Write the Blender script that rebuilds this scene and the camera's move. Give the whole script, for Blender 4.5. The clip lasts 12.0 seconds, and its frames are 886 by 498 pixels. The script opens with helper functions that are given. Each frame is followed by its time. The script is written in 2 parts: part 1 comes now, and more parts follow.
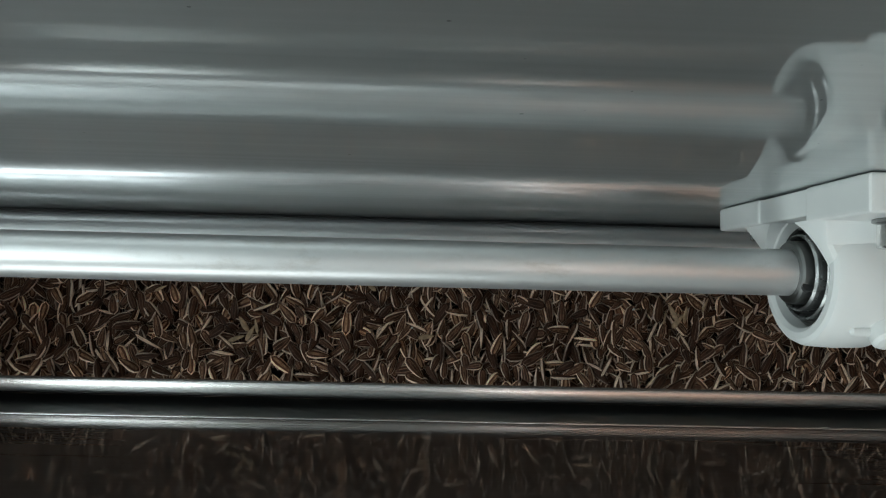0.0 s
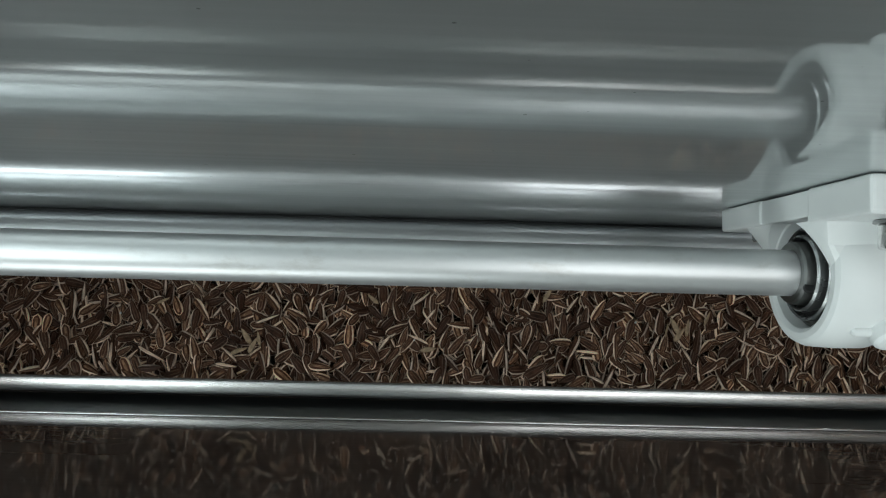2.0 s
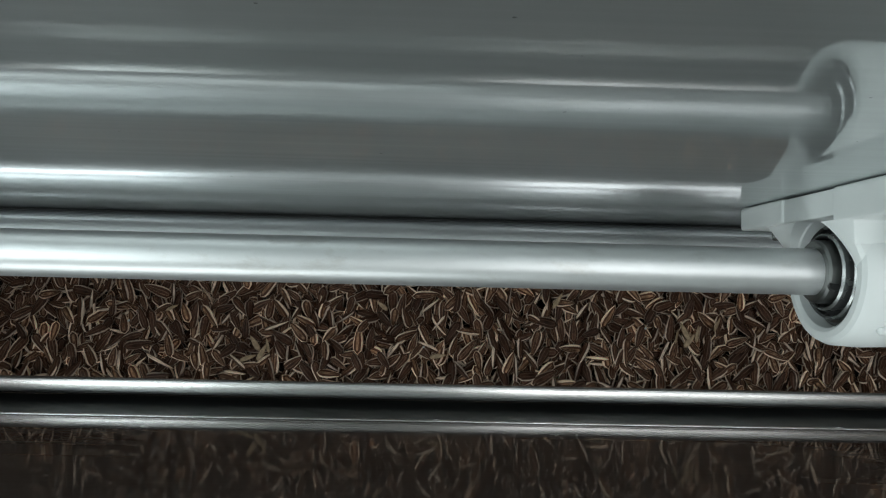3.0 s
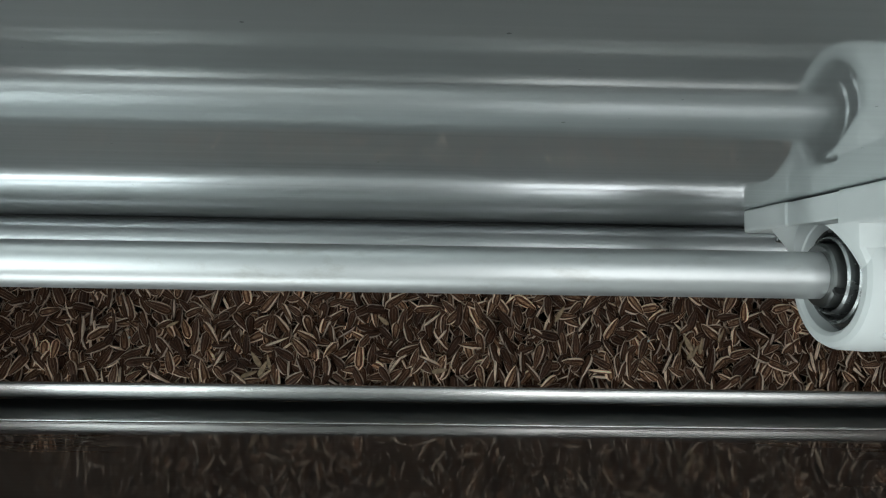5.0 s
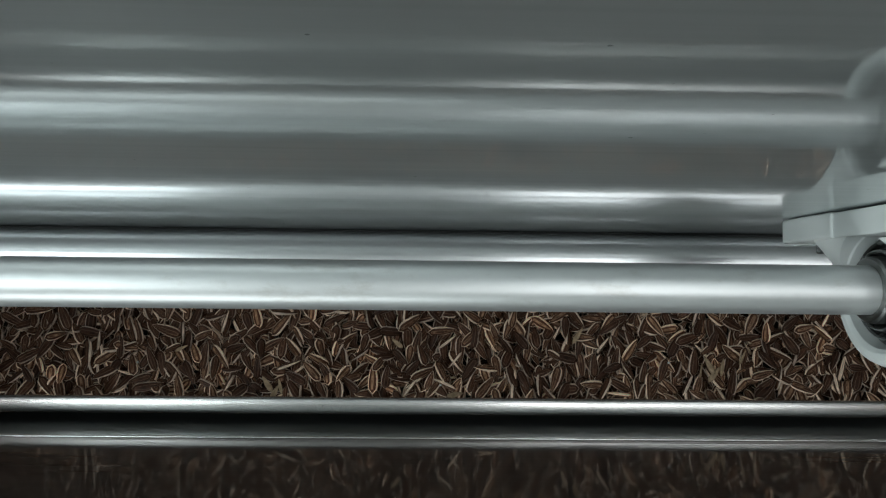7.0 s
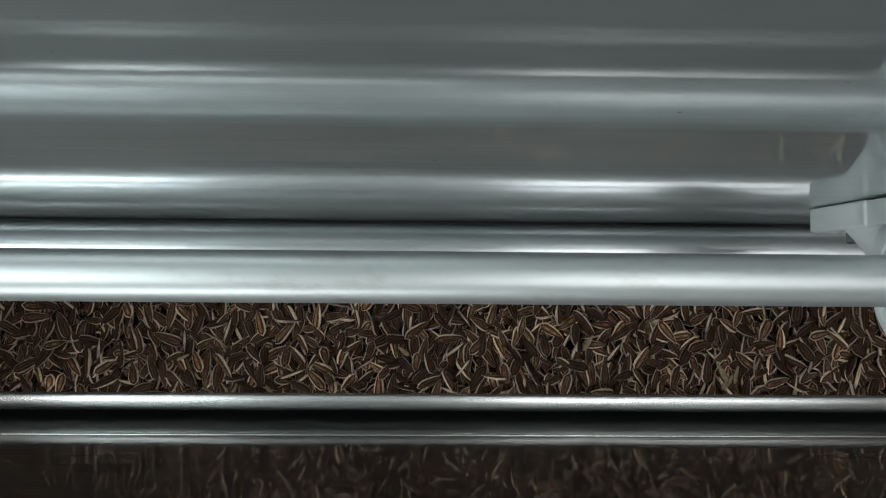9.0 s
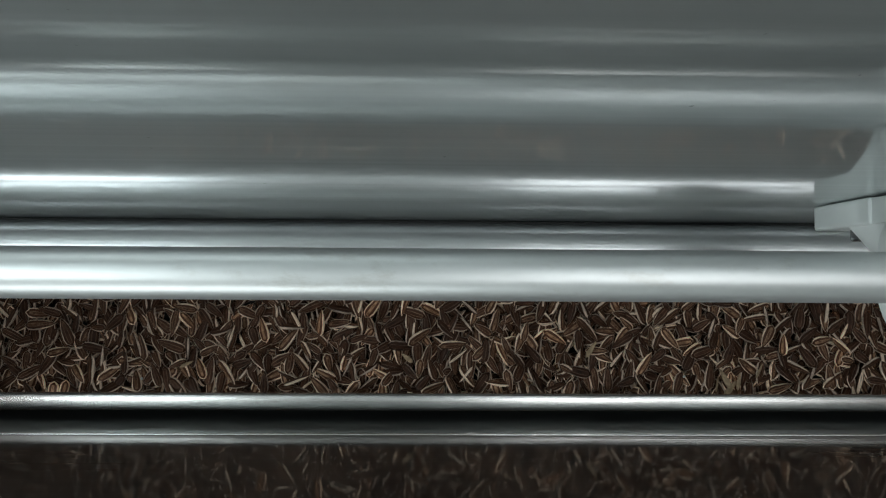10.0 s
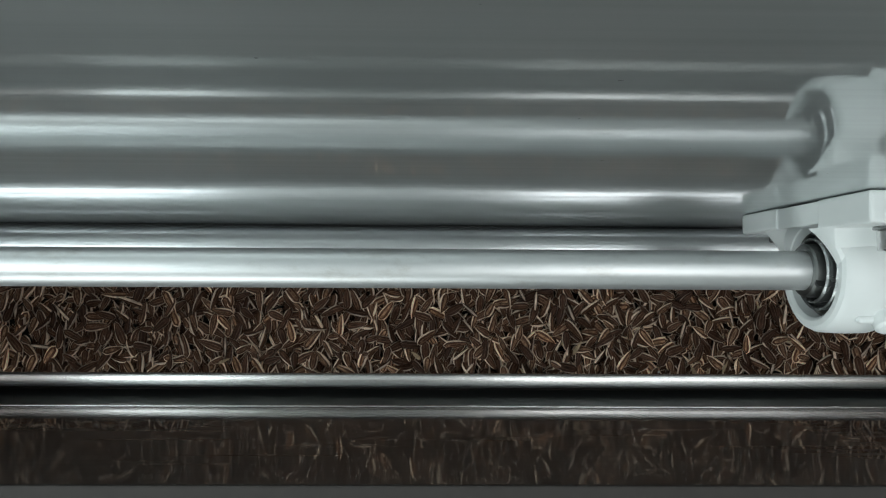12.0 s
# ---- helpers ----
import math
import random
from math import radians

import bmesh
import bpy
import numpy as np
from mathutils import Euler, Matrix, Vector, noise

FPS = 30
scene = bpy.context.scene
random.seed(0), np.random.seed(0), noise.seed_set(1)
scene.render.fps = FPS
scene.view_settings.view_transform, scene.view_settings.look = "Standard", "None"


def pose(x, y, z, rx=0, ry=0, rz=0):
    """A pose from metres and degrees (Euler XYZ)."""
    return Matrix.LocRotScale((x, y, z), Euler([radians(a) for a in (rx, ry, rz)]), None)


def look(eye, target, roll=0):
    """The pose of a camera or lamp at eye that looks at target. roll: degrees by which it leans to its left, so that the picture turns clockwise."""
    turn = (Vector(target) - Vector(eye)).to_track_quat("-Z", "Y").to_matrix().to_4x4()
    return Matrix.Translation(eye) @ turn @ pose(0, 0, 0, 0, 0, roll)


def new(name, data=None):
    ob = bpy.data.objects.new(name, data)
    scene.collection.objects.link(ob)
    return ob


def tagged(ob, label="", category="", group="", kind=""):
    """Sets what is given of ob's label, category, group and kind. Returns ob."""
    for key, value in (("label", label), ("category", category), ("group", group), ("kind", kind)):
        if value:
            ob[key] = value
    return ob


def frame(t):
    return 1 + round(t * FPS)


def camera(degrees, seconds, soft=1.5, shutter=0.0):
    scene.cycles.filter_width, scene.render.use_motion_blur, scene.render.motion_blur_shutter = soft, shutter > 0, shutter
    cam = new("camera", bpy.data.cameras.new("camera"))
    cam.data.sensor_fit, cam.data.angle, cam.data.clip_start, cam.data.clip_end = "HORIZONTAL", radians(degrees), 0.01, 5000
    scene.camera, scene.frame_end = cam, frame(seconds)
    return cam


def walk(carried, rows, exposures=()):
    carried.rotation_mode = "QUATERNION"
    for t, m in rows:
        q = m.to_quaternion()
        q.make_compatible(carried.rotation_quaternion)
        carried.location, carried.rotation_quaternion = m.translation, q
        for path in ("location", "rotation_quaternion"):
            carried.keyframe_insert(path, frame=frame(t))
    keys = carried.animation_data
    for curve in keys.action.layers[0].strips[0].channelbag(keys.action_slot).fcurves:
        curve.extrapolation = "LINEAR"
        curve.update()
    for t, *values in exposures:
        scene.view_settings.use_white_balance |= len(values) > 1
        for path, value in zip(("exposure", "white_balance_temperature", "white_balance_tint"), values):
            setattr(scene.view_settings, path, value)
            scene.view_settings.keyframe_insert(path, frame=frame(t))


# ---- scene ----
# ---- camera and its path ----
cam = camera(63.62, 12.0, soft=1.2)
walk(cam, [
    (0.0, pose(0.0000, -0.0084, 0.6542, 2.785, -1.503, 1.375)),
    (0.5, pose(0.0005, -0.0064, 0.6533, 2.771, -1.410, 1.529)),
    (1.0, pose(0.0026, -0.0061, 0.6534, 2.775, -1.367, 1.489)),
    (1.5, pose(0.0028, -0.0076, 0.6541, 2.823, -1.348, 1.618)),
    (2.0, pose(-0.0005, -0.0088, 0.6558, 2.824, -1.351, 1.519)),
    (2.5, pose(-0.0051, -0.0070, 0.6544, 2.802, -1.274, 1.497)),
    (3.0, pose(-0.0105, -0.0092, 0.6535, 2.845, -1.476, 1.365)),
    (5.0, pose(-0.0092, -0.0047, 0.6504, 2.566, -1.241, 0.875)),
    (5.5, pose(-0.0094, -0.0057, 0.6491, 2.496, -1.263, 0.799)),
    (6.0, pose(-0.0115, -0.0066, 0.6501, 2.559, -1.169, 0.664)),
    (6.5, pose(-0.0116, -0.0054, 0.6493, 2.550, -1.203, 0.682)),
    (7.0, pose(-0.0216, 0.0015, 0.6366, 2.670, -1.180, 0.602)),
    (7.5, pose(-0.0254, 0.0013, 0.6261, 2.363, -1.244, 0.564)),
    (9.5, pose(-0.0291, -0.0005, 0.6222, 2.221, -1.165, 0.391)),
    (10.0, pose(-0.0307, -0.0016, 0.6236, 2.424, -1.216, 0.360)),
    (10.5, pose(-0.0309, -0.0005, 0.6250, 2.428, -1.168, 0.365)),
    (11.0, pose(-0.0309, -0.0029, 0.6461, 2.421, -1.205, 0.348)),
    (11.5, pose(-0.0271, -0.0020, 0.6818, 2.258, -0.892, 0.246)),
    (12.0, pose(-0.0323, -0.0047, 0.7119, 2.345, -0.829, 0.306)),
], exposures=[(0.0, -0.02), (1.5, -0.02), (2.2, -0.14), (5.5, -0.12), (6.5, -0.12), (7.5, -0.18), (10.5, -0.12), (12.0, -0.02)])

# ---- world, lamps, exposure ----
world = bpy.data.worlds.new("room_air")
scene.world = world
world.use_nodes = True
world.node_tree.nodes["Background"].inputs[0].default_value = (0.75, 0.87, 0.95, 1)
world.node_tree.nodes["Background"].inputs[1].default_value = 0.05


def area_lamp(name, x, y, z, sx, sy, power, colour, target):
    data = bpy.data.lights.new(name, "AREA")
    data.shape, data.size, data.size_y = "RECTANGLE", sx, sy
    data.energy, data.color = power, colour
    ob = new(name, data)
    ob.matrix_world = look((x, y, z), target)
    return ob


# unseen ceiling lights, placed from the highlights along the bars
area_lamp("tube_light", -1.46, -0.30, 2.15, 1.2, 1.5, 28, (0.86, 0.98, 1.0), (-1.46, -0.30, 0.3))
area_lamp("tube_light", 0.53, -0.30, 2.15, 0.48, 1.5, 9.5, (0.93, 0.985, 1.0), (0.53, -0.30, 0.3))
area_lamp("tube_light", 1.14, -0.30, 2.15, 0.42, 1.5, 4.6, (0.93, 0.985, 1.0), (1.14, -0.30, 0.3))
# added fill from the front; the south wall has no opening
area_lamp("front_fill_light", -1.0, -2.9, 1.3, 3.2, 1.3, 47, (0.90, 0.99, 1.0), (-0.6, 0.0, 0.9))


# ---- materials ----
def mat(name):
    m = bpy.data.materials.new(name)
    m.use_nodes = True
    nt = m.node_tree
    return m, nt, nt.nodes["Principled BSDF"]


def node(nt, kind, **inputs):
    n = nt.nodes.new(kind)
    for k, v in inputs.items():
        n.inputs[k.replace("_", " ")].default_value = v
    return n


def mapped_noise(nt, scale, stretch, detail=4.0, rough=0.55):
    co = nt.nodes.new("ShaderNodeTexCoord")
    mp = nt.nodes.new("ShaderNodeMapping")
    mp.inputs["Scale"].default_value = stretch
    nt.links.new(co.outputs["Object"], mp.inputs["Vector"])
    n = node(nt, "ShaderNodeTexNoise", Scale=scale, Detail=detail, Roughness=rough)
    nt.links.new(mp.outputs["Vector"], n.inputs["Vector"])
    return n


def ramp(nt, src, stops):
    r = nt.nodes.new("ShaderNodeValToRGB")
    while len(r.color_ramp.elements) < len(stops):
        r.color_ramp.elements.new(0.5)
    for e, (pos, col) in zip(r.color_ramp.elements, stops):
        e.position = pos
        e.color = (*col, 1) if len(col) == 3 else col
    nt.links.new(src, r.inputs["Fac"])
    return r


def g(v):
    return (v, v, v)


def steel(name, colour, rough_lo, rough_hi, haze=0.3, haze_rough=0.5, grain=(2, 60, 60), bump=0.02, specks=False, grime=False):
    """Brushed stainless steel: a clear lobe and a wide haze lobe, grain along x."""
    m, nt, b = mat(name)
    out = nt.nodes["Material Output"]
    fine = mapped_noise(nt, 18, grain, 5)
    coarse = mapped_noise(nt, 7, (0.6, 1.5, 1.5), 3)
    c = tuple(colour)
    col = ramp(nt, coarse.outputs["Fac"], [(0.3, tuple(v * 0.9 for v in c)), (0.7, c)])
    nt.links.new(col.outputs["Color"], b.inputs["Base Color"])
    b.inputs["Metallic"].default_value = 1
    rr = ramp(nt, fine.outputs["Fac"], [(0.3, g(rough_lo)), (0.7, g(rough_hi))])
    nt.links.new(rr.outputs["Color"], b.inputs["Roughness"])
    bp = node(nt, "ShaderNodeBump", Strength=bump, Distance=0.0005)
    nt.links.new(fine.outputs["Fac"], bp.inputs["Height"])
    nt.links.new(bp.outputs["Normal"], b.inputs["Normal"])
    h = node(nt, "ShaderNodeBsdfPrincipled", Metallic=1.0, Roughness=haze_rough)
    nt.links.new(col.outputs["Color"], h.inputs["Base Color"])
    mx = nt.nodes.new("ShaderNodeMixShader")
    nt.links.new(b.outputs[0], mx.inputs[1])
    nt.links.new(h.outputs[0], mx.inputs[2])
    nt.links.new(mx.outputs[0], out.inputs[0])
    streak = mapped_noise(nt, 9, (0.35, 30, 30), 6, 0.6)
    smear = mapped_noise(nt, 5, (1, 2.2, 2.2), 4, 0.5)
    both = nt.nodes.new("ShaderNodeMath")
    both.operation = "MULTIPLY_ADD"
    both.inputs[1].default_value = 0.5
    half = nt.nodes.new("ShaderNodeMath")
    half.operation = "MULTIPLY"
    half.inputs[1].default_value = 0.5
    nt.links.new(smear.outputs["Fac"], half.inputs[0])
    nt.links.new(streak.outputs["Fac"], both.inputs[0])
    nt.links.new(half.outputs[0], both.inputs[2])
    hz = ramp(nt, both.outputs[0], [(0.3, g(haze * 0.9)), (0.7, g(min(1.0, haze * 1.1)))])
    if specks:
        # the sheet turns glossier towards grazing sight
        lw = node(nt, "ShaderNodeLayerWeight", Blend=0.5)
        sheen = ramp(nt, lw.outputs["Facing"], [(0.68, g(1.0)), (0.92, g(0.50))])
        gl = nt.nodes.new("ShaderNodeMath")
        gl.operation = "MULTIPLY"
        nt.links.new(hz.outputs["Color"], gl.inputs[0])
        nt.links.new(sheen.outputs["Color"], gl.inputs[1])
        nt.links.new(gl.outputs[0], mx.inputs[0])
    else:
        nt.links.new(hz.outputs["Color"], mx.inputs[0])
    if not (specks or grime):
        return m
    if specks:
        # a few small dark specks
        spk = mapped_noise(nt, 330, (1, 1, 1), 1, 0.4)
        dots = ramp(nt, spk.outputs["Fac"], [(0.17, g(0.5)), (0.19, g(1.0))])
    else:
        # dried smears and fine scuffs from handling
        spk = mapped_noise(nt, 26, (1, 2.5, 2.5), 7, 0.72)
        dots = ramp(nt, spk.outputs["Fac"], [(0.28, (0.80, 0.78, 0.75)), (0.44, g(0.97)), (0.6, g(1.0))])
    dm = nt.nodes.new("ShaderNodeMix")
    dm.data_type, dm.blend_type = "RGBA", "MULTIPLY"
    dm.inputs[0].default_value = 1
    nt.links.new(col.outputs["Color"], dm.inputs[6])
    nt.links.new(dots.outputs["Color"], dm.inputs[7])
    nt.links.new(dm.outputs[2], b.inputs["Base Color"])
    nt.links.new(dm.outputs[2], h.inputs["Base Color"])
    return m


STEEL_WALL = steel("brushed_stainless_sheet", (0.675, 0.715, 0.715), 0.028, 0.040, 0.70, 0.5, bump=0.0, specks=True)
# same steel as the back sheet; its dimmer light is put into the colour
STEEL_DARK = steel("dimmed_stainless_sheet", (0.28, 0.258, 0.252), 0.036, 0.05, 0.36, 0.5, bump=0.0)
STEEL_ROD = steel("ground_steel_bar", (0.70, 0.71, 0.71), 0.34, 0.36, 0.42, 0.70, (3, 40, 40), 0.0, grime=True)
STEEL_LIP = steel("polished_steel_edge", (0.82, 0.80, 0.785), 0.22, 0.25, 0.22, 0.50, (3, 40, 40), 0.0)
STEEL_TUBE = steel("drawn_steel_tube", (0.92, 0.92, 0.93), 0.19, 0.195, 0.42, 0.42, (3, 40, 40), 0.0)
STEEL_LINER = steel("thin_liner_sheet", (0.43, 0.46, 0.45), 0.09, 0.13, 0.38, 0.5, bump=0.0)
STEEL_RING = steel("bright_pressed_ring", (0.82, 0.82, 0.81), 0.22, 0.28, 0.2, 0.5, (10, 10, 10), 0.0)
# darker copy of the bearing steel: shade inside the bore put into colour
STEEL_SHADE = steel("shaded_bearing_steel", (0.20, 0.205, 0.20), 0.3, 0.36, 0.3, 0.5, (10, 10, 10), 0.0)
STEEL_BEARING = steel("bearing_steel", (0.40, 0.41, 0.41), 0.22, 0.3, 0.3, 0.5, (10, 10, 10), 0.0)


def plain(name, colour, rough, spots=0.08, scale=60, metal=0.0, bump=0.05):
    m, nt, b = mat(name)
    n1 = mapped_noise(nt, scale, (1, 1, 1), 6)
    c = tuple(colour)
    col = ramp(nt, n1.outputs["Fac"], [(0.3, tuple(v * (1 - spots) for v in c)), (0.7, c)])
    nt.links.new(col.outputs["Color"], b.inputs["Base Color"])
    b.inputs["Roughness"].default_value = rough
    b.inputs["Metallic"].default_value = metal
    bp = node(nt, "ShaderNodeBump", Strength=bump, Distance=0.0006)
    nt.links.new(n1.outputs["Fac"], bp.inputs["Height"])
    nt.links.new(bp.outputs["Normal"], b.inputs["Normal"])
    return m




def blocker_material():
    """Warm translucent sheet of the added light blocker; lets a part of the light through."""
    m, nt, b = mat("warm_blocker_sheet")
    n1 = mapped_noise(nt, 5, (1, 1, 1), 5)
    col = ramp(nt, n1.outputs["Fac"], [(0.3, (0.60, 0.475, 0.41)), (0.7, (0.68, 0.55, 0.48))])
    nt.links.new(col.outputs["Color"], b.inputs["Base Color"])
    b.inputs["Roughness"].default_value = 0.5
    tr, mx = nt.nodes.new("ShaderNodeBsdfTranslucent"), nt.nodes.new("ShaderNodeMixShader")
    nt.links.new(col.outputs["Color"], tr.inputs["Color"])
    mx.inputs[0].default_value = 0.72
    nt.links.new(b.outputs[0], mx.inputs[1])
    nt.links.new(tr.outputs[0], mx.inputs[2])
    nt.links.new(mx.outputs[0], nt.nodes["Material Output"].inputs[0])
    return m


BLOCKER = blocker_material()
WHITE = plain("white_moulded_housing", (0.72, 0.745, 0.735), 0.38, 0.05, 40)
# seal rubber, and the black that paints shade into the tube gap
RUBBER_AND_GAP = plain("black_rubber_and_gap_shade", (0.02, 0.02, 0.02), 0.6)
BELT = plain("dark_belt", (0.03, 0.025, 0.02), 0.7, 0.3)
# grey of the flange; on the gap sheet it stands in for shade
DARK_GREY_SHADE = plain("dark_grey_and_gap_shade", (0.026, 0.021, 0.018), 0.7, 0.2)
ROOM = plain("painted_room_wall", (0.80, 0.83, 0.82), 0.9, 0.08, 3)
FLOOR = plain("concrete_floor", (0.40, 0.385, 0.37), 0.8, 0.25, 6)


def seed_material():
    m, nt, b = mat("striped_sunflower_hull")
    uv = nt.nodes.new("ShaderNodeUVMap")
    sep = nt.nodes.new("ShaderNodeSeparateXYZ")
    nt.links.new(uv.outputs[0], sep.inputs[0])
    info, geo = nt.nodes.new("ShaderNodeObjectInfo"), nt.nodes.new("ShaderNodeNewGeometry")
    add = nt.nodes.new("ShaderNodeMath")
    add.operation = "ADD"
    nt.links.new(info.outputs["Random"], add.inputs[0])
    nt.links.new(geo.outputs["Random Per Island"], add.inputs[1])
    fr = nt.nodes.new("ShaderNodeMath")
    fr.operation = "FRACT"
    nt.links.new(add.outputs[0], fr.inputs[0])
    # wobble of the stripes along the hull
    wob = mapped_noise(nt, 330, (1, 1, 1), 4)
    wm = node(nt, "ShaderNodeMath")
    wm.operation = "MULTIPLY_ADD"
    nt.links.new(wob.outputs["Fac"], wm.inputs[0])
    wm.inputs[1].default_value = 0.24
    nt.links.new(sep.outputs["Y"], wm.inputs[2])
    # rim width differs from seed to seed
    seedling = nt.nodes.new("ShaderNodeMath")
    seedling.operation = "MULTIPLY_ADD"
    seedling.inputs[1].default_value = 0.16
    shift = nt.nodes.new("ShaderNodeMath")
    shift.operation = "SUBTRACT"
    shift.inputs[1].default_value = 0.09
    nt.links.new(fr.outputs[0], seedling.inputs[0])
    nt.links.new(wm.outputs[0], seedling.inputs[2])
    nt.links.new(seedling.outputs[0], shift.inputs[0])
    stripe = ramp(nt, shift.outputs[0], [
        (0.0, (0.090, 0.040, 0.023)), (0.34, (0.097, 0.044, 0.026)), (0.41, (0.34, 0.22, 0.145)),
        (0.48, (0.084, 0.037, 0.021)), (0.88, (0.088, 0.039, 0.023)), (0.93, (0.82, 0.645, 0.51)),
        (1.0, (0.86, 0.69, 0.55))])
    # fine lines along the hull
    lm = nt.nodes.new("ShaderNodeVectorMath")
    lm.operation = "MULTIPLY_ADD"
    lm.inputs[1].default_value = (2.5, 14, 0)
    comb = nt.nodes.new("ShaderNodeCombineXYZ")
    off = nt.nodes.new("ShaderNodeMath")
    off.operation = "MULTIPLY"
    off.inputs[1].default_value = 37.0
    nt.links.new(fr.outputs[0], off.inputs[0])
    nt.links.new(off.outputs[0], comb.inputs["X"])
    nt.links.new(off.outputs[0], comb.inputs["Y"])
    nt.links.new(uv.outputs[0], lm.inputs[0])
    nt.links.new(comb.outputs[0], lm.inputs[2])
    grain = node(nt, "ShaderNodeTexNoise", Scale=1.0, Detail=5.0, Roughness=0.6)
    nt.links.new(lm.outputs[0], grain.inputs["Vector"])
    gr = ramp(nt, grain.outputs["Fac"], [(0.34, g(0.35)), (0.68, g(1.6))])
    tone = ramp(nt, fr.outputs[0], [(0.0, (0.46, 0.44, 0.45)), (0.5, (0.9, 0.88, 0.87)), (0.90, (1.15, 1.1, 1.04)),
                                    (0.96, (1.3, 1.22, 1.12)), (1.0, (1.7, 1.5, 1.32))])
    m1, m2 = nt.nodes.new("ShaderNodeMix"), nt.nodes.new("ShaderNodeMix")
    for mm in (m1, m2):
        mm.data_type, mm.blend_type = "RGBA", "MULTIPLY"
        mm.inputs[0].default_value = 1
    nt.links.new(stripe.outputs[0], m1.inputs[6])
    nt.links.new(gr.outputs[0], m1.inputs[7])
    nt.links.new(m1.outputs[2], m2.inputs[6])
    nt.links.new(tone.outputs[0], m2.inputs[7])
    nt.links.new(m2.outputs[2], b.inputs["Base Color"])
    b.inputs["Roughness"].default_value = 0.5
    b.inputs["Specular IOR Level"].default_value = 0.12
    bp = node(nt, "ShaderNodeBump", Strength=0.25, Distance=0.0004)
    nt.links.new(grain.outputs["Fac"], bp.inputs["Height"])
    nt.links.new(bp.outputs["Normal"], b.inputs["Normal"])
    return m


SEED = seed_material()
STRAW = plain("pale_straw_hull", (0.56, 0.40, 0.25), 0.6, 0.5, 420, bump=0.2)


# ---- mesh helpers ----
def finish(name, bm, material, smooth=True):
    bmesh.ops.recalc_face_normals(bm, faces=bm.faces)
    me = bpy.data.meshes.new(name)
    bm.to_mesh(me)
    bm.free()
    me.materials.append(material)
    if smooth:
        round_faces = [p.use_smooth for p in me.polygons]
        me.set_sharp_from_angle(angle=radians(24))
        me.polygons.foreach_set("use_smooth", round_faces)
    return me


def part(name, bm, material, parent, label="", smooth=True):
    ob = new(name, finish(name, bm, material, smooth))
    ob.parent = parent
    if label:
        ob["label"] = label
    return ob


def thing(name, bm, material, label, category, kind="", group=""):
    return tagged(new(name, finish(name, bm, material)), label, category, group, kind)


def box(bm, x0, x1, y0, y1, z0, z1, bevel=0.0, segs=2):
    r = bmesh.ops.create_cube(bm, size=1, matrix=Matrix.Translation(((x0 + x1) / 2, (y0 + y1) / 2, (z0 + z1) / 2)) @ Matrix.Diagonal((x1 - x0, y1 - y0, z1 - z0, 1)))
    if bevel:
        edges = list({e for v in r["verts"] for e in v.link_edges})
        bmesh.ops.bevel(bm, geom=edges, offset=bevel, segments=segs, profile=0.6, affect="EDGES")
    return bm


def prism(bm, outline, x0, x1):
    """A closed outline of (y, z) drawn out along x."""
    a = [bm.verts.new((x0, y, z)) for y, z in outline]
    b = [bm.verts.new((x1, y, z)) for y, z in outline]
    n = len(outline)
    for i in range(n):
        bm.faces.new((a[i], a[(i + 1) % n], b[(i + 1) % n], b[i]))
    bm.faces.new(a)
    bm.faces.new(list(reversed(b)))
    return bm


def lathe(bm, profile, m, segs=64, closed=False):
    """Rings of (radius, along) round the x axis, placed by m."""
    rings = []
    for r, a in profile:
        rings.append([bm.verts.new(m @ Vector((a, r * math.cos(2 * math.pi * k / segs), r * math.sin(2 * math.pi * k / segs)))) for k in range(segs)])
    pairs = list(zip(rings, rings[1:])) + ([(rings[-1], rings[0])] if closed else [])
    for p, q in pairs:
        for k in range(segs):
            bm.faces.new((p[k], p[(k + 1) % segs], q[(k + 1) % segs], q[k])).smooth = True
    if not closed:
        bm.faces.new(rings[0])
        bm.faces.new(list(reversed(rings[-1])))
    return bm


SH_Z = 0.3507          # shaft axis height over the seeds
WALL_A = 0.0341        # face of the wall behind the shaft
WALL_B = -0.1113       # face of the wall in front
X0, X1 = -0.62, 0.62
TOP = 0.70
TOP_B = 0.339

# ---- the room ----
thing("floor", box(bmesh.new(), -3, 3, -3, 3, -0.15, -0.05), FLOOR, "pale warm concrete workshop floor", "floor", "structure")
thing("ceiling", box(bmesh.new(), -3, 3, -3, 3, 2.25, 2.35), ROOM, "pale painted workshop ceiling", "ceiling", "structure")
for nm, b4 in (("wall_north", (-3, 3, 3, 3.1)), ("wall_south", (-3, 3, -3.1, -3)), ("wall_east", (3, 3.1, -3, 3)), ("wall_west", (-3.1, -3, -3, 3))):
    thing(nm, box(bmesh.new(), *b4, -0.15, 2.25), ROOM, "pale painted workshop wall", "wall", "structure")

# unseen stand-in for a passing body: dims the right lights, then slides away
shutter = tagged(new("light_blocker"), "added warm sheet, out of view, that dims the right lights", "shutter")
part("sheet", box(bmesh.new(), 0.0, 1.06, -1.12, 0.52, 2.050, 2.062, 0.002), BLOCKER, shutter)
for ya in (-1.15, 0.52):
    part("runner", box(bmesh.new(), 0.02, 1.04, ya, ya + 0.03, 2.044, 2.068, 0.002), BELT, shutter)
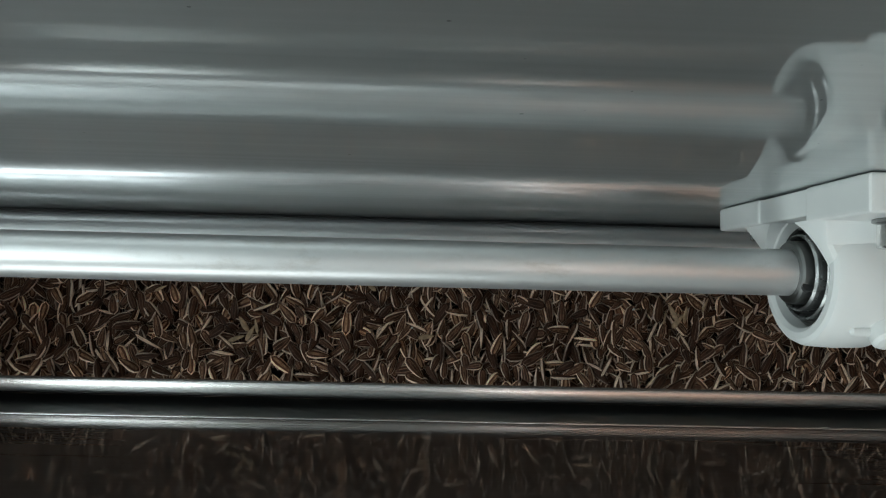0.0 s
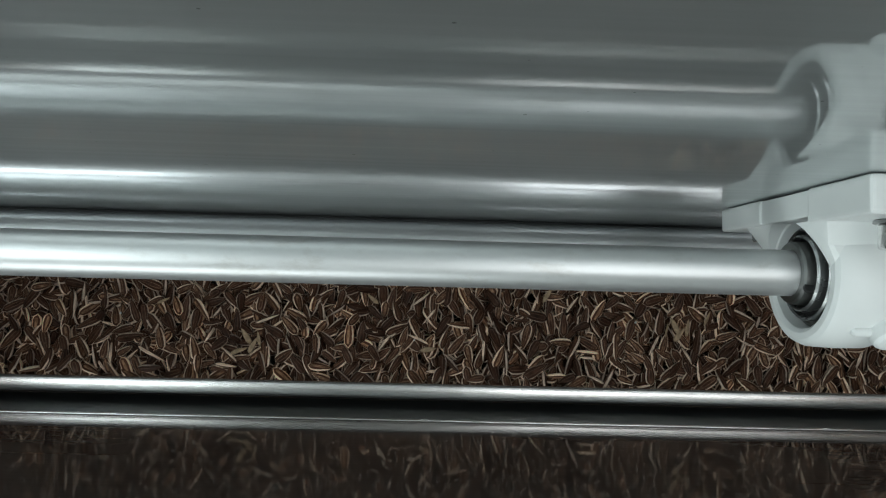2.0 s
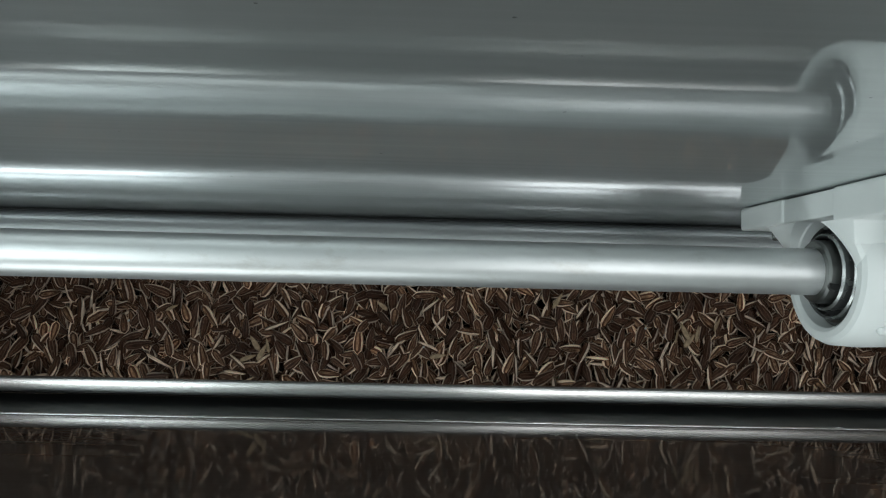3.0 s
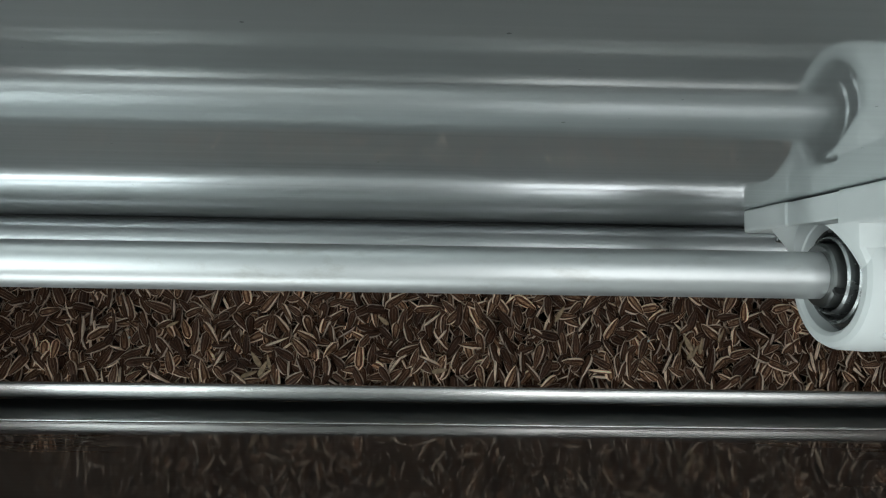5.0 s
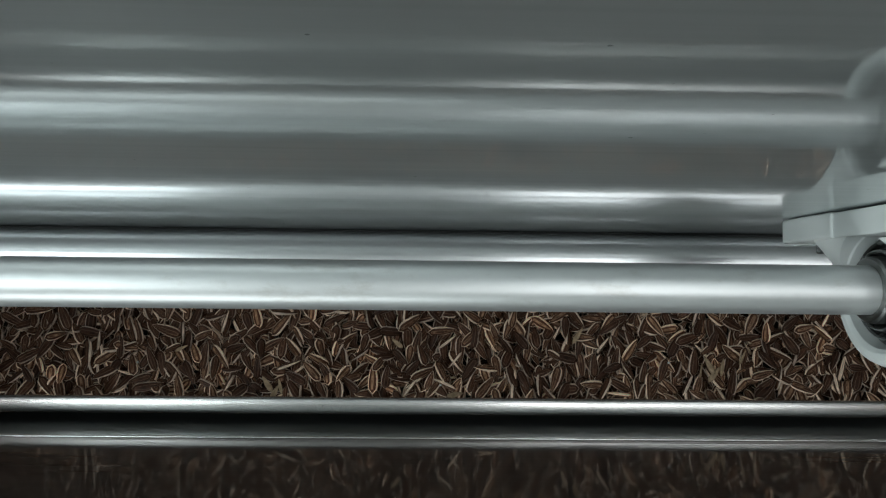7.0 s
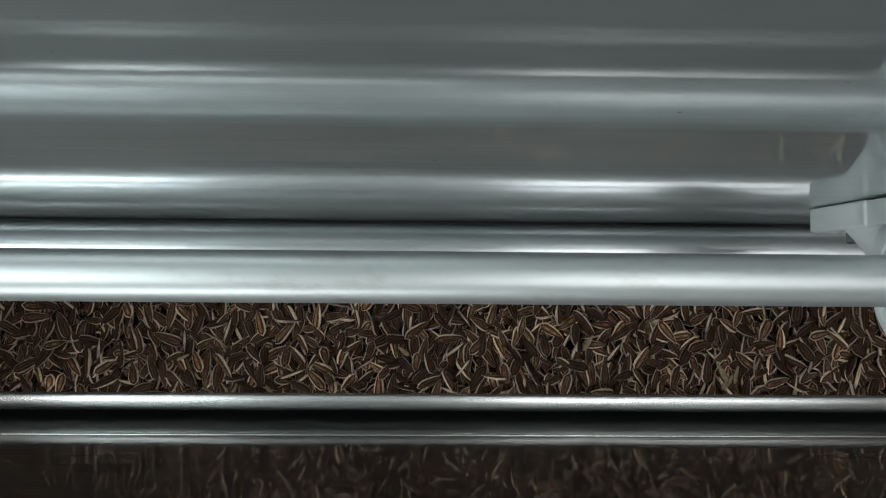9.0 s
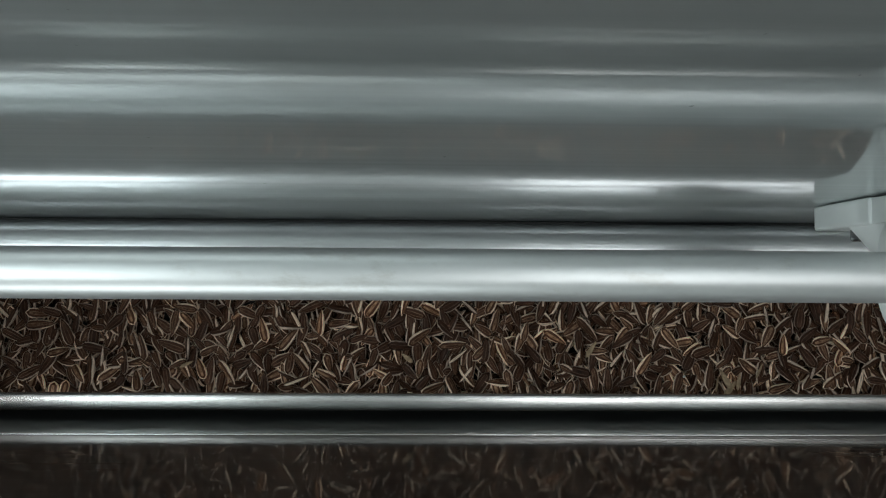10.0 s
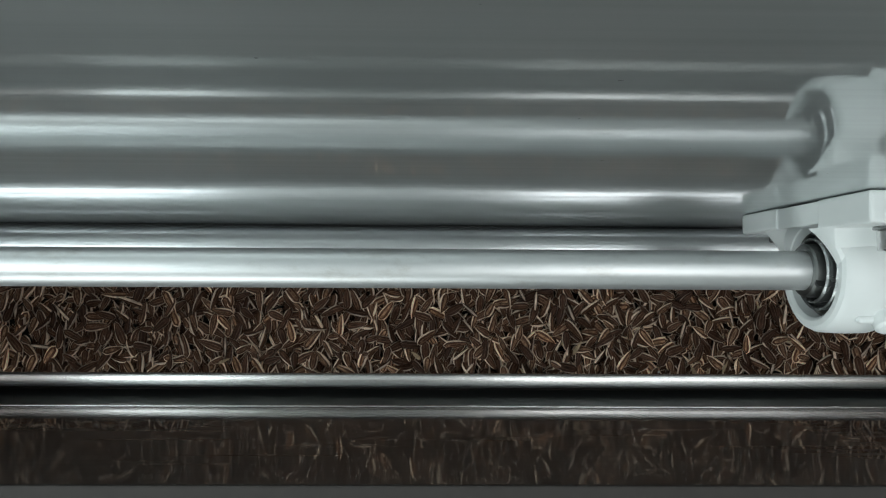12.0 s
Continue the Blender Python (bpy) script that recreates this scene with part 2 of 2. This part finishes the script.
for ya, yc in ((-1.18, -1.151), (0.551, 0.58)):
    rail = thing("blocker_rail", box(bmesh.new(), 0.25, 2.6, ya, yc, 2.04, 2.072, 0.002), FLOOR, "added grey rail carrying the unseen light blocker", "rail", "structure")
    for xh in (0.3, 1.4, 2.5):
        part("hanger", box(bmesh.new(), xh, xh + 0.03, ya + 0.004, yc - 0.004, 2.072, 2.25), FLOOR, rail)

# ---- the trough of the machine ----
thing("trough_wall_back", box(bmesh.new(), X0, X1, WALL_A, WALL_A + 0.003, 0.04, TOP, 0.001), STEEL_WALL,
      "brushed stainless steel sheet behind the shaft", "steel sheet", "structure")
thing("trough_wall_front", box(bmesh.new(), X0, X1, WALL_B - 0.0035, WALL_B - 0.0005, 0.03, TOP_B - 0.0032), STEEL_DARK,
      "reflecting stainless steel sheet, coloured darker for its dim light", "steel sheet", "structure")
liner = thing("trough_liner", box(bmesh.new(), X0, X1, WALL_B - 0.0004, WALL_B, 0.02, 0.1153), STEEL_LINER,
              "thin steel liner sheet with a burred top edge", "steel sheet", "structure")


def burr(points, r):
    """A thin curled sliver of metal along points (x, y, z)."""
    bm = bmesh.new()
    rings = []
    for i, p in enumerate(points):
        q = r * (0.35 if i in (0, len(points) - 1) else 1)
        rings.append([bm.verts.new(Vector(p) + Vector((0, q * math.cos(a), q * math.sin(a)))) for a in (0.5, 2.1, 3.7, 5.2)])
    for p, q in zip(rings, rings[1:]):
        for k in range(4):
            bm.faces.new((p[k], p[(k + 1) % 4], q[(k + 1) % 4], q[k])).smooth = True
    bm.faces.new(rings[0])
    bm.faces.new(list(reversed(rings[-1])))
    return bm


rng_b = random.Random(3)
for xs, xe, lift in ((-0.0033, 0.0050, 0.0016), (0.0022, 0.033, 0.0006), (0.037, 0.058, 0.0006), (0.066, 0.092, 0.0005), (0.300, 0.311, 0.0014), (0.308, 0.349, 0.0006)):
    pts = []
    for k in range(9):
        u = k / 8
        pts.append((xs + (xe - xs) * u, WALL_B + 0.0002 + lift * math.sin(math.pi * u) + rng_b.uniform(0, 0.0002), 0.1165 + rng_b.uniform(-0.0002, 0.0003)))
    part("burr", burr(pts, 0.00022), STEEL_RING, liner, "bright curled metal burr")

part("hem", lathe(bmesh.new(), [(0.0007, X0), (0.0010, X0 + 0.0005), (0.0010, X1 - 0.0005), (0.0007, X1)], Matrix.Translation((0, WALL_B + 0.0003, 0.1153)), 20), STEEL_LIP, liner, "bright rolled top edge")

# unseen end plates; the west one is nearer and taller, blocking left light
for nm, xa, top in (("light_block_west", -0.503, 0.43), ("trough_end_east", X1 + 0.001, TOP_B)):
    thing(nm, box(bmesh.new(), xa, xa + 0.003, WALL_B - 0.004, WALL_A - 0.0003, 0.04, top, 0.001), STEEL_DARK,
          "unseen stainless steel plate across the trough end", "steel sheet", "structure")
thing("conveyor_belt", box(bmesh.new(), X0, X1, -0.4, 0.3, -0.05, -0.028), BELT, "dark conveyor belt under the seeds", "belt", "structure")

# top flange of the front wall
thing("trough_flange", box(bmesh.new(), X0, X1, -0.30, WALL_B - 0.0004, TOP_B - 0.003, TOP_B, 0.001), DARK_GREY_SHADE,
      "dark grey flange on top of the front sheet", "steel sheet", "structure")

# round tube lying against the back wall
thing("support_tube", lathe(bmesh.new(), [(0.0165, X0), (0.0170, X0 + 0.001), (0.0170, X1 - 0.001), (0.0165, X1)], Matrix.Translation((0, 0.0150, 0.195)), 96),
      STEEL_TUBE, "thick round steel tube lying against the back sheet", "steel tube")

# black strip put where only shade darkens the gap behind the tube
thing("tube_gap_shade", box(bmesh.new(), X0, X1, 0.0305, WALL_A - 0.0003, 0.170, 0.190), RUBBER_AND_GAP,
      "black strip added as shade between tube and back sheet", "gasket")

# lip bar
LIP = [(-0.0913, 0.0550), (-0.0911, 0.0588)]
for k in range(15):
    u = -1 + k / 7
    LIP.append((-0.0974 - 0.00615 * u, 0.0599 + 0.0020 * math.sqrt(1 - 0.96 * u * u)))
LIP += [(-0.1037, 0.0588), (-0.1037, 0.0550)]
lip_mesh = prism(bmesh.new(), LIP, X0, X1)
for f in lip_mesh.faces:
    f.smooth = len(f.verts) == 4
thing("lip_bar", lip_mesh, STEEL_LIP, "bright steel lip bar with rounded edges over the seeds", "steel bar")
# dark sheet put in for the black shade between bar and liner
thing("lip_gap_shade", prism(bmesh.new(), [(-0.1021, 0.0560), (-0.1098, 0.0175), (-0.1112, 0.0175), (-0.1112, 0.0200), (-0.1040, 0.0560)], X0, X1), DARK_GREY_SHADE, "dark sheet added as shade in the gap below the lip bar", "steel sheet", "structure")

# shaft
thing("shaft", lathe(bmesh.new(), [(0.009, X0), (0.010, X0 + 0.001), (0.010, 0.259), (0.009, 0.26)], Matrix.Translation((0, 0.0002, SH_Z)), 72),
      STEEL_ROD, "smooth round steel shaft held in a white bearing", "shaft")


# ---- pillow block bearing ----
def bearing():
    root = tagged(new("pillow_block"), "white moulded pillow block bearing bolted to the steel sheet", "bearing")
    zc, yb = SH_Z, WALL_A - 0.0004
    at = Matrix.Translation((0, 0.0002, zc))
    # two feet with rounded ends and a relieved middle
    for za, zb, yf in ((zc - 0.0605, zc - 0.0175, 0.0222), (zc + 0.0225, zc + 0.0645, 0.0195)):
        part("foot", box(bmesh.new(), 0.1515, 0.1955, yf, yb, za, zb, 0.0018, 3), WHITE, root)
    part("base_web", box(bmesh.new(), 0.1526, 0.1935, 0.0224, yb - 0.0004, zc - 0.0185, zc + 0.0235, 0.0008), WHITE, root)
    # hub ring
    hx0, hx1 = 0.1598, 0.1880
    hub = lathe(bmesh.new(), [(0.0238, hx0 + 0.0016), (0.0250, hx0 + 0.0003), (0.0256, hx0), (0.0282, hx0 + 0.0002), (0.0300, hx0 + 0.0014), (0.0312, hx0 + 0.0040), (0.0318, (hx0 + hx1) / 2),
                              (0.0315, hx1 - 0.0030), (0.0307, hx1 - 0.0008), (0.0290, hx1), (0.0258, hx1), (0.0238, hx1 - 0.0016)], at, 80, True)
    part("hub", hub, WHITE, root)
    # webs that carry the hub on the feet: their outer faces sweep from the feet into the rim
    for s, y0, x0, spread in ((-1, 0.0226, 0.1538, 0.0075), (1, 0.0205, 0.1519, 0.0060)):
        bm = bmesh.new()
        rows = []
        for k in range(13):
            u = k / 12
            y = y0 * (1 - u) - 0.0030 * u
            zin = math.sqrt(0.0246 ** 2 - y * y)
            zout = max(math.sqrt((0.0302 - 0.0020 * u) ** 2 - y * y) * min(1, 0.6 + u), 0.0303 * (1 - u) ** 0.2) + spread * (1 - u) ** 2.2
            xl = x0 + (hx0 + 0.0024 - x0) * u ** 0.95
            xr = hx1 + 0.0040 * (1 - u)
            r = 0.0016 + 0.0022 * u
            rows.append([bm.verts.new((px, y, zc + s * pz)) for px, pz in ((xl, zin), (xl, zout - r), (xl + 0.3 * r, zout - 0.3 * r), (xl + r, zout), (xr - r, zout), (xr, zout - r), (xr, zin))])
        for p, q in zip(rows, rows[1:]):
            for k in range(7):
                bm.faces.new((p[k], p[(k + 1) % 7], q[(k + 1) % 7], q[k])).smooth = True
        bm.faces.new(rows[0])
        bm.faces.new(list(reversed(rows[-1])))
        part("web", bm, WHITE, root)
    part("neck", box(bmesh.new(), hx0 + 0.002, hx1 - 0.002, 0.0252, yb - 0.001, zc - 0.028, zc + 0.028, 0.0005), WHITE, root)
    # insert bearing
    ins = part("bearing_insert", lathe(bmesh.new(), [(0.0200, 0.1662), (0.0203, 0.1656), (0.0216, 0.1656), (0.0236, 0.1676), (0.0236, 0.1800), (0.0200, 0.1800)], at, 72, True), STEEL_SHADE, root, "dark steel outer race")
    part("seal", lathe(bmesh.new(), [(0.0138, 0.1650), (0.0160, 0.1645), (0.0172, 0.1658), (0.0202, 0.1660), (0.0202, 0.1690), (0.0138, 0.1690)], at, 64, True), RUBBER_AND_GAP, ins, "black rubber seal")
    part("outer_slinger", lathe(bmesh.new(), [(0.0186, 0.1648), (0.0189, 0.1630), (0.0196, 0.1624), (0.0203, 0.1632), (0.0205, 0.1655), (0.0186, 0.1655)], at, 64, True), STEEL_BEARING, ins, "pressed steel slinger ring")
    part("inner_slinger", lathe(bmesh.new(), [(0.0146, 0.1640), (0.0150, 0.1604), (0.0157, 0.1597), (0.0165, 0.1606), (0.0170, 0.1640), (0.0168, 0.1650), (0.0146, 0.1650)], at, 64, True), STEEL_BEARING, ins, "pressed steel slinger ring")
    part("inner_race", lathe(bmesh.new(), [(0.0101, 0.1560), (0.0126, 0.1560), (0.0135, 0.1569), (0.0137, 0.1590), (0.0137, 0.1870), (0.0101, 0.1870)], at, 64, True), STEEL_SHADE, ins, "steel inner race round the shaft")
    part("grub_screw", lathe(bmesh.new(), [(0.0010, 0.0), (0.0022, 0.0), (0.0022, 0.0016), (0.0010, 0.0016)], Matrix.Translation((0.1580, 0.0002 - 0.0136 * 0.5, zc + 0.0136 * 0.866)) @ Matrix.Rotation(radians(60), 4, "X") @ Matrix.Rotation(radians(90), 4, "Z"), 12), RUBBER_AND_GAP, ins)
    # bolts through the feet, on raised bosses
    for z in (zc + 0.0475,):
        turn = Matrix.Translation((0.1735, 0, z)) @ Matrix.Rotation(radians(-90), 4, "Z")
        bolt = part("bolt", lathe(bmesh.new(), [(0.0070, -0.0178), (0.0076, -0.0172), (0.0076, -0.0092), (0.0069, -0.0085), (0.0042, -0.0085), (0.0040, -0.0125)], turn, 32), STEEL_RING, root, "steel socket head bolt")
        part("washer", lathe(bmesh.new(), [(0.0088, -0.0194), (0.0092, -0.0191), (0.0092, -0.0182), (0.0088, -0.0179)], turn, 36), STEEL_BEARING, bolt)
    low = Matrix.Translation((0.1685, 0, zc - 0.0475)) @ Matrix.Rotation(radians(-90), 4, "Z")
    part("bolt", lathe(bmesh.new(), [(0.0062, -0.0236), (0.0062, -0.0176), (0.0056, -0.0170), (0.0030, -0.0170)], low, 32), STEEL_BEARING, root, "steel socket head bolt")
    # grease fitting boss with a moulded cap
    tilt = Matrix.Rotation(radians(-90), 4, "Z") @ Matrix.Rotation(radians(-38), 4, "Y")
    cap = Matrix.Translation((0.1840, -0.0208, zc + 0.0205)) @ tilt
    nip = part("grease_cap", lathe(bmesh.new(), [(0.0066, -0.0040), (0.0066, 0.0050), (0.0061, 0.0070), (0.0047, 0.0084), (0.0022, 0.0090)], cap, 32), WHITE, root, "white cap on the grease fitting")
    strap = bmesh.new()
    lathe(strap, [(0.0007, 0.1700), (0.0018, 0.1709), (0.0022, 0.1735), (0.0021, 0.1785), (0.0026, 0.1820)], Matrix.Translation((0, -0.0232, zc + 0.0216)), 16)
    part("cap_strap", strap, WHITE, nip)
    return root


bearing()


# ---- sunflower seeds ----
ACROSS = (-1.0, -0.86, -0.62, -0.2, 0.2, 0.62, 0.86)


def seed_verts(length, width, thick, nl=7):
    """A flat teardrop hull along x with a ridge on both sides: vertices, faces, and (along, across) for each vertex."""
    ring = [(q, 1) for q in ACROSS] + [(-q, -1) for q in ACROSS]
    nw = len(ring)
    vs, uv, fs = [(-length / 2, 0, 0)], [(0, 0.9)], []
    for i in range(1, nl):
        u = i / nl
        w = width / 2 * (math.sin(math.pi * u ** 0.66) ** 0.66)
        h = thick / 2 * (math.sin(math.pi * u ** 0.7) ** 0.6)
        for q, side in ring:
            vs.append((-length / 2 + length * u, w * q, side * h * (1 - q * q) ** 0.55))
            uv.append((u, abs(q)))
    vs.append((length / 2, 0, 0))
    uv.append((1, 0.9))
    for k in range(nw):
        fs.append((0, 1 + (k + 1) % nw, 1 + k))
    for i in range(nl - 2):
        a, b = 1 + i * nw, 1 + (i + 1) * nw
        for k in range(nw):
            fs.append((a + k, a + (k + 1) % nw, b + (k + 1) % nw, b + k))
    a, end = 1 + (nl - 2) * nw, len(vs) - 1
    for k in range(nw):
        fs.append((a + k, a + (k + 1) % nw, end))
    return np.array(vs), fs, np.array(uv)


def mesh_from(name, vs, fs, uv):
    me = bpy.data.meshes.new(name)
    me.from_pydata(vs.tolist() if hasattr(vs, "tolist") else vs, [], fs)
    layer = me.uv_layers.new(name="UVMap")
    idx = np.empty(len(me.loops), dtype=np.int32)
    me.loops.foreach_get("vertex_index", idx)
    layer.data.foreach_set("uv", np.asarray(uv, dtype=np.float32)[idx].ravel())
    me.polygons.foreach_set("use_smooth", [True] * len(me.polygons))
    me.materials.append(SEED)
    return me


def seeds():
    rng = random.Random(7)
    root = tagged(new("seed_bed"), "moving bed of dark striped sunflower seeds", "seeds")
    shapes = [seed_verts(0.001 * L, 0.001 * W, 0.001 * T) for L, W, T in ((27, 10.0, 5.0), (24.5, 9.0, 4.6), (23, 9.8, 4.9), (28, 9.4, 4.7), (20.5, 8.2, 4.3))]
    meshes = [mesh_from("seed", *s) for s in shapes]
    places = []
    for layer, (z, step) in enumerate(((-0.017, 0.0130), (-0.010, 0.0108), (-0.0050, 0.0108), (0.0010, 0.0122))):
        y = -0.135
        while y < 0.13:
            x = -0.56 + rng.uniform(0, step)
            while x < 0.56:
                px, py = x + rng.uniform(-0.5, 0.5) * step, y + rng.uniform(-0.5, 0.5) * step
                yaw = rng.gauss(90, 38) + rng.choice((0, 180)) if rng.random() < 0.6 else rng.uniform(0, 360)
                roll = rng.gauss(0, 22) if rng.random() < 0.70 else rng.gauss(0, 65)
                m = pose(px, py, z + rng.uniform(-0.003, 0.003), roll, rng.gauss(0, 15), yaw)
                places.append((layer, px, py, m, rng.randrange(5), rng.uniform(0.80, 1.03)))
                x += step * 1.05
            y += step * 0.92
    near = [q for q in places if q[0] == 3 and abs(q[1]) < 0.32 and -0.09 < q[2] < 0.03]
    rng.shuffle(near)
    single = {id(q) for q in near[:300]}
    allv, allf, alluv, base = [], [], [], 0
    for q in places:
        layer, px, py, m, k, s = q
        m = m @ Matrix.Scale(s, 4)
        if id(q) in single:
            ob = new("seed", meshes[k])
            ob.parent = root
            ob.matrix_local = m
            continue
        vs, fs, uv = shapes[k]
        a = np.array(m)
        allv.append(vs @ a[:3, :3].T + a[:3, 3])
        allf.extend([tuple(i + base for i in f) for f in fs])
        alluv.append(uv)
        base += len(vs)
    # split pale hulls and crumbs lying on the bed
    pale = mesh_from("split_hull", *seed_verts(0.021, 0.0062, 0.0022))
    pale.materials.clear()
    pale.materials.append(STRAW)
    for px, py, yaw in ((-0.160, -0.048, 120), (-0.154, -0.056, 65), (-0.149, -0.050, 100), (-0.166, -0.061, 20), (0.219, -0.033, 70), (0.226, -0.029, 110), (0.231, -0.037, 50),
                        (0.238, -0.031, 85), (0.003, -0.056, 8), (0.256, -0.022, 75), (-0.048, -0.012, 140), (0.110, -0.004, 60), (-0.235, -0.018, 25)):
        ob = new("split_hull", pale)
        ob.parent = root
        ob["label"] = "pale split seed hull"
        ob.matrix_local = pose(px, py, 0.0085 + rng.uniform(0, 0.002), rng.gauss(0, 35), rng.gauss(0, 14), yaw) @ Matrix.Scale(rng.uniform(0.62, 0.88), 4)
    for px, py in ((-0.010, -0.048), (0.190, -0.027), (-0.272, -0.030)):
        bm = bmesh.new()
        bmesh.ops.create_icosphere(bm, subdivisions=1, radius=0.0013)
        for v in bm.verts:
            v.co *= rng.uniform(0.6, 1.2)
        crumb = part("crumb", bm, WHITE, root, "small white crumb")
        crumb.matrix_local = pose(px, py, 0.0105)
    rest = new("seed_mass", mesh_from("seed_mass", np.concatenate(allv), allf, np.concatenate(alluv)))
    rest.parent = root
    tagged(rest, kind="stuff")
    return root


seed_bed = seeds()


# ---- what moves ----
def motions():
    speed = 0.00569
    # the added blocker uncovers the right lights
    walk(shutter, [(t, pose(x, 0, 0)) for t, x in ((0.0, 0.36), (1.45, 0.36), (1.6, 0.52), (1.8, 0.92), (2.0, 1.28), (2.2, 1.42), (2.5, 1.45), (12.0, 1.45))])
    walk(seed_bed, [(0.0, pose(0, 0, 0)), (6.0, pose(0, -speed * 6, 0)), (12.0, pose(0, -speed * 12, 0))])


motions()
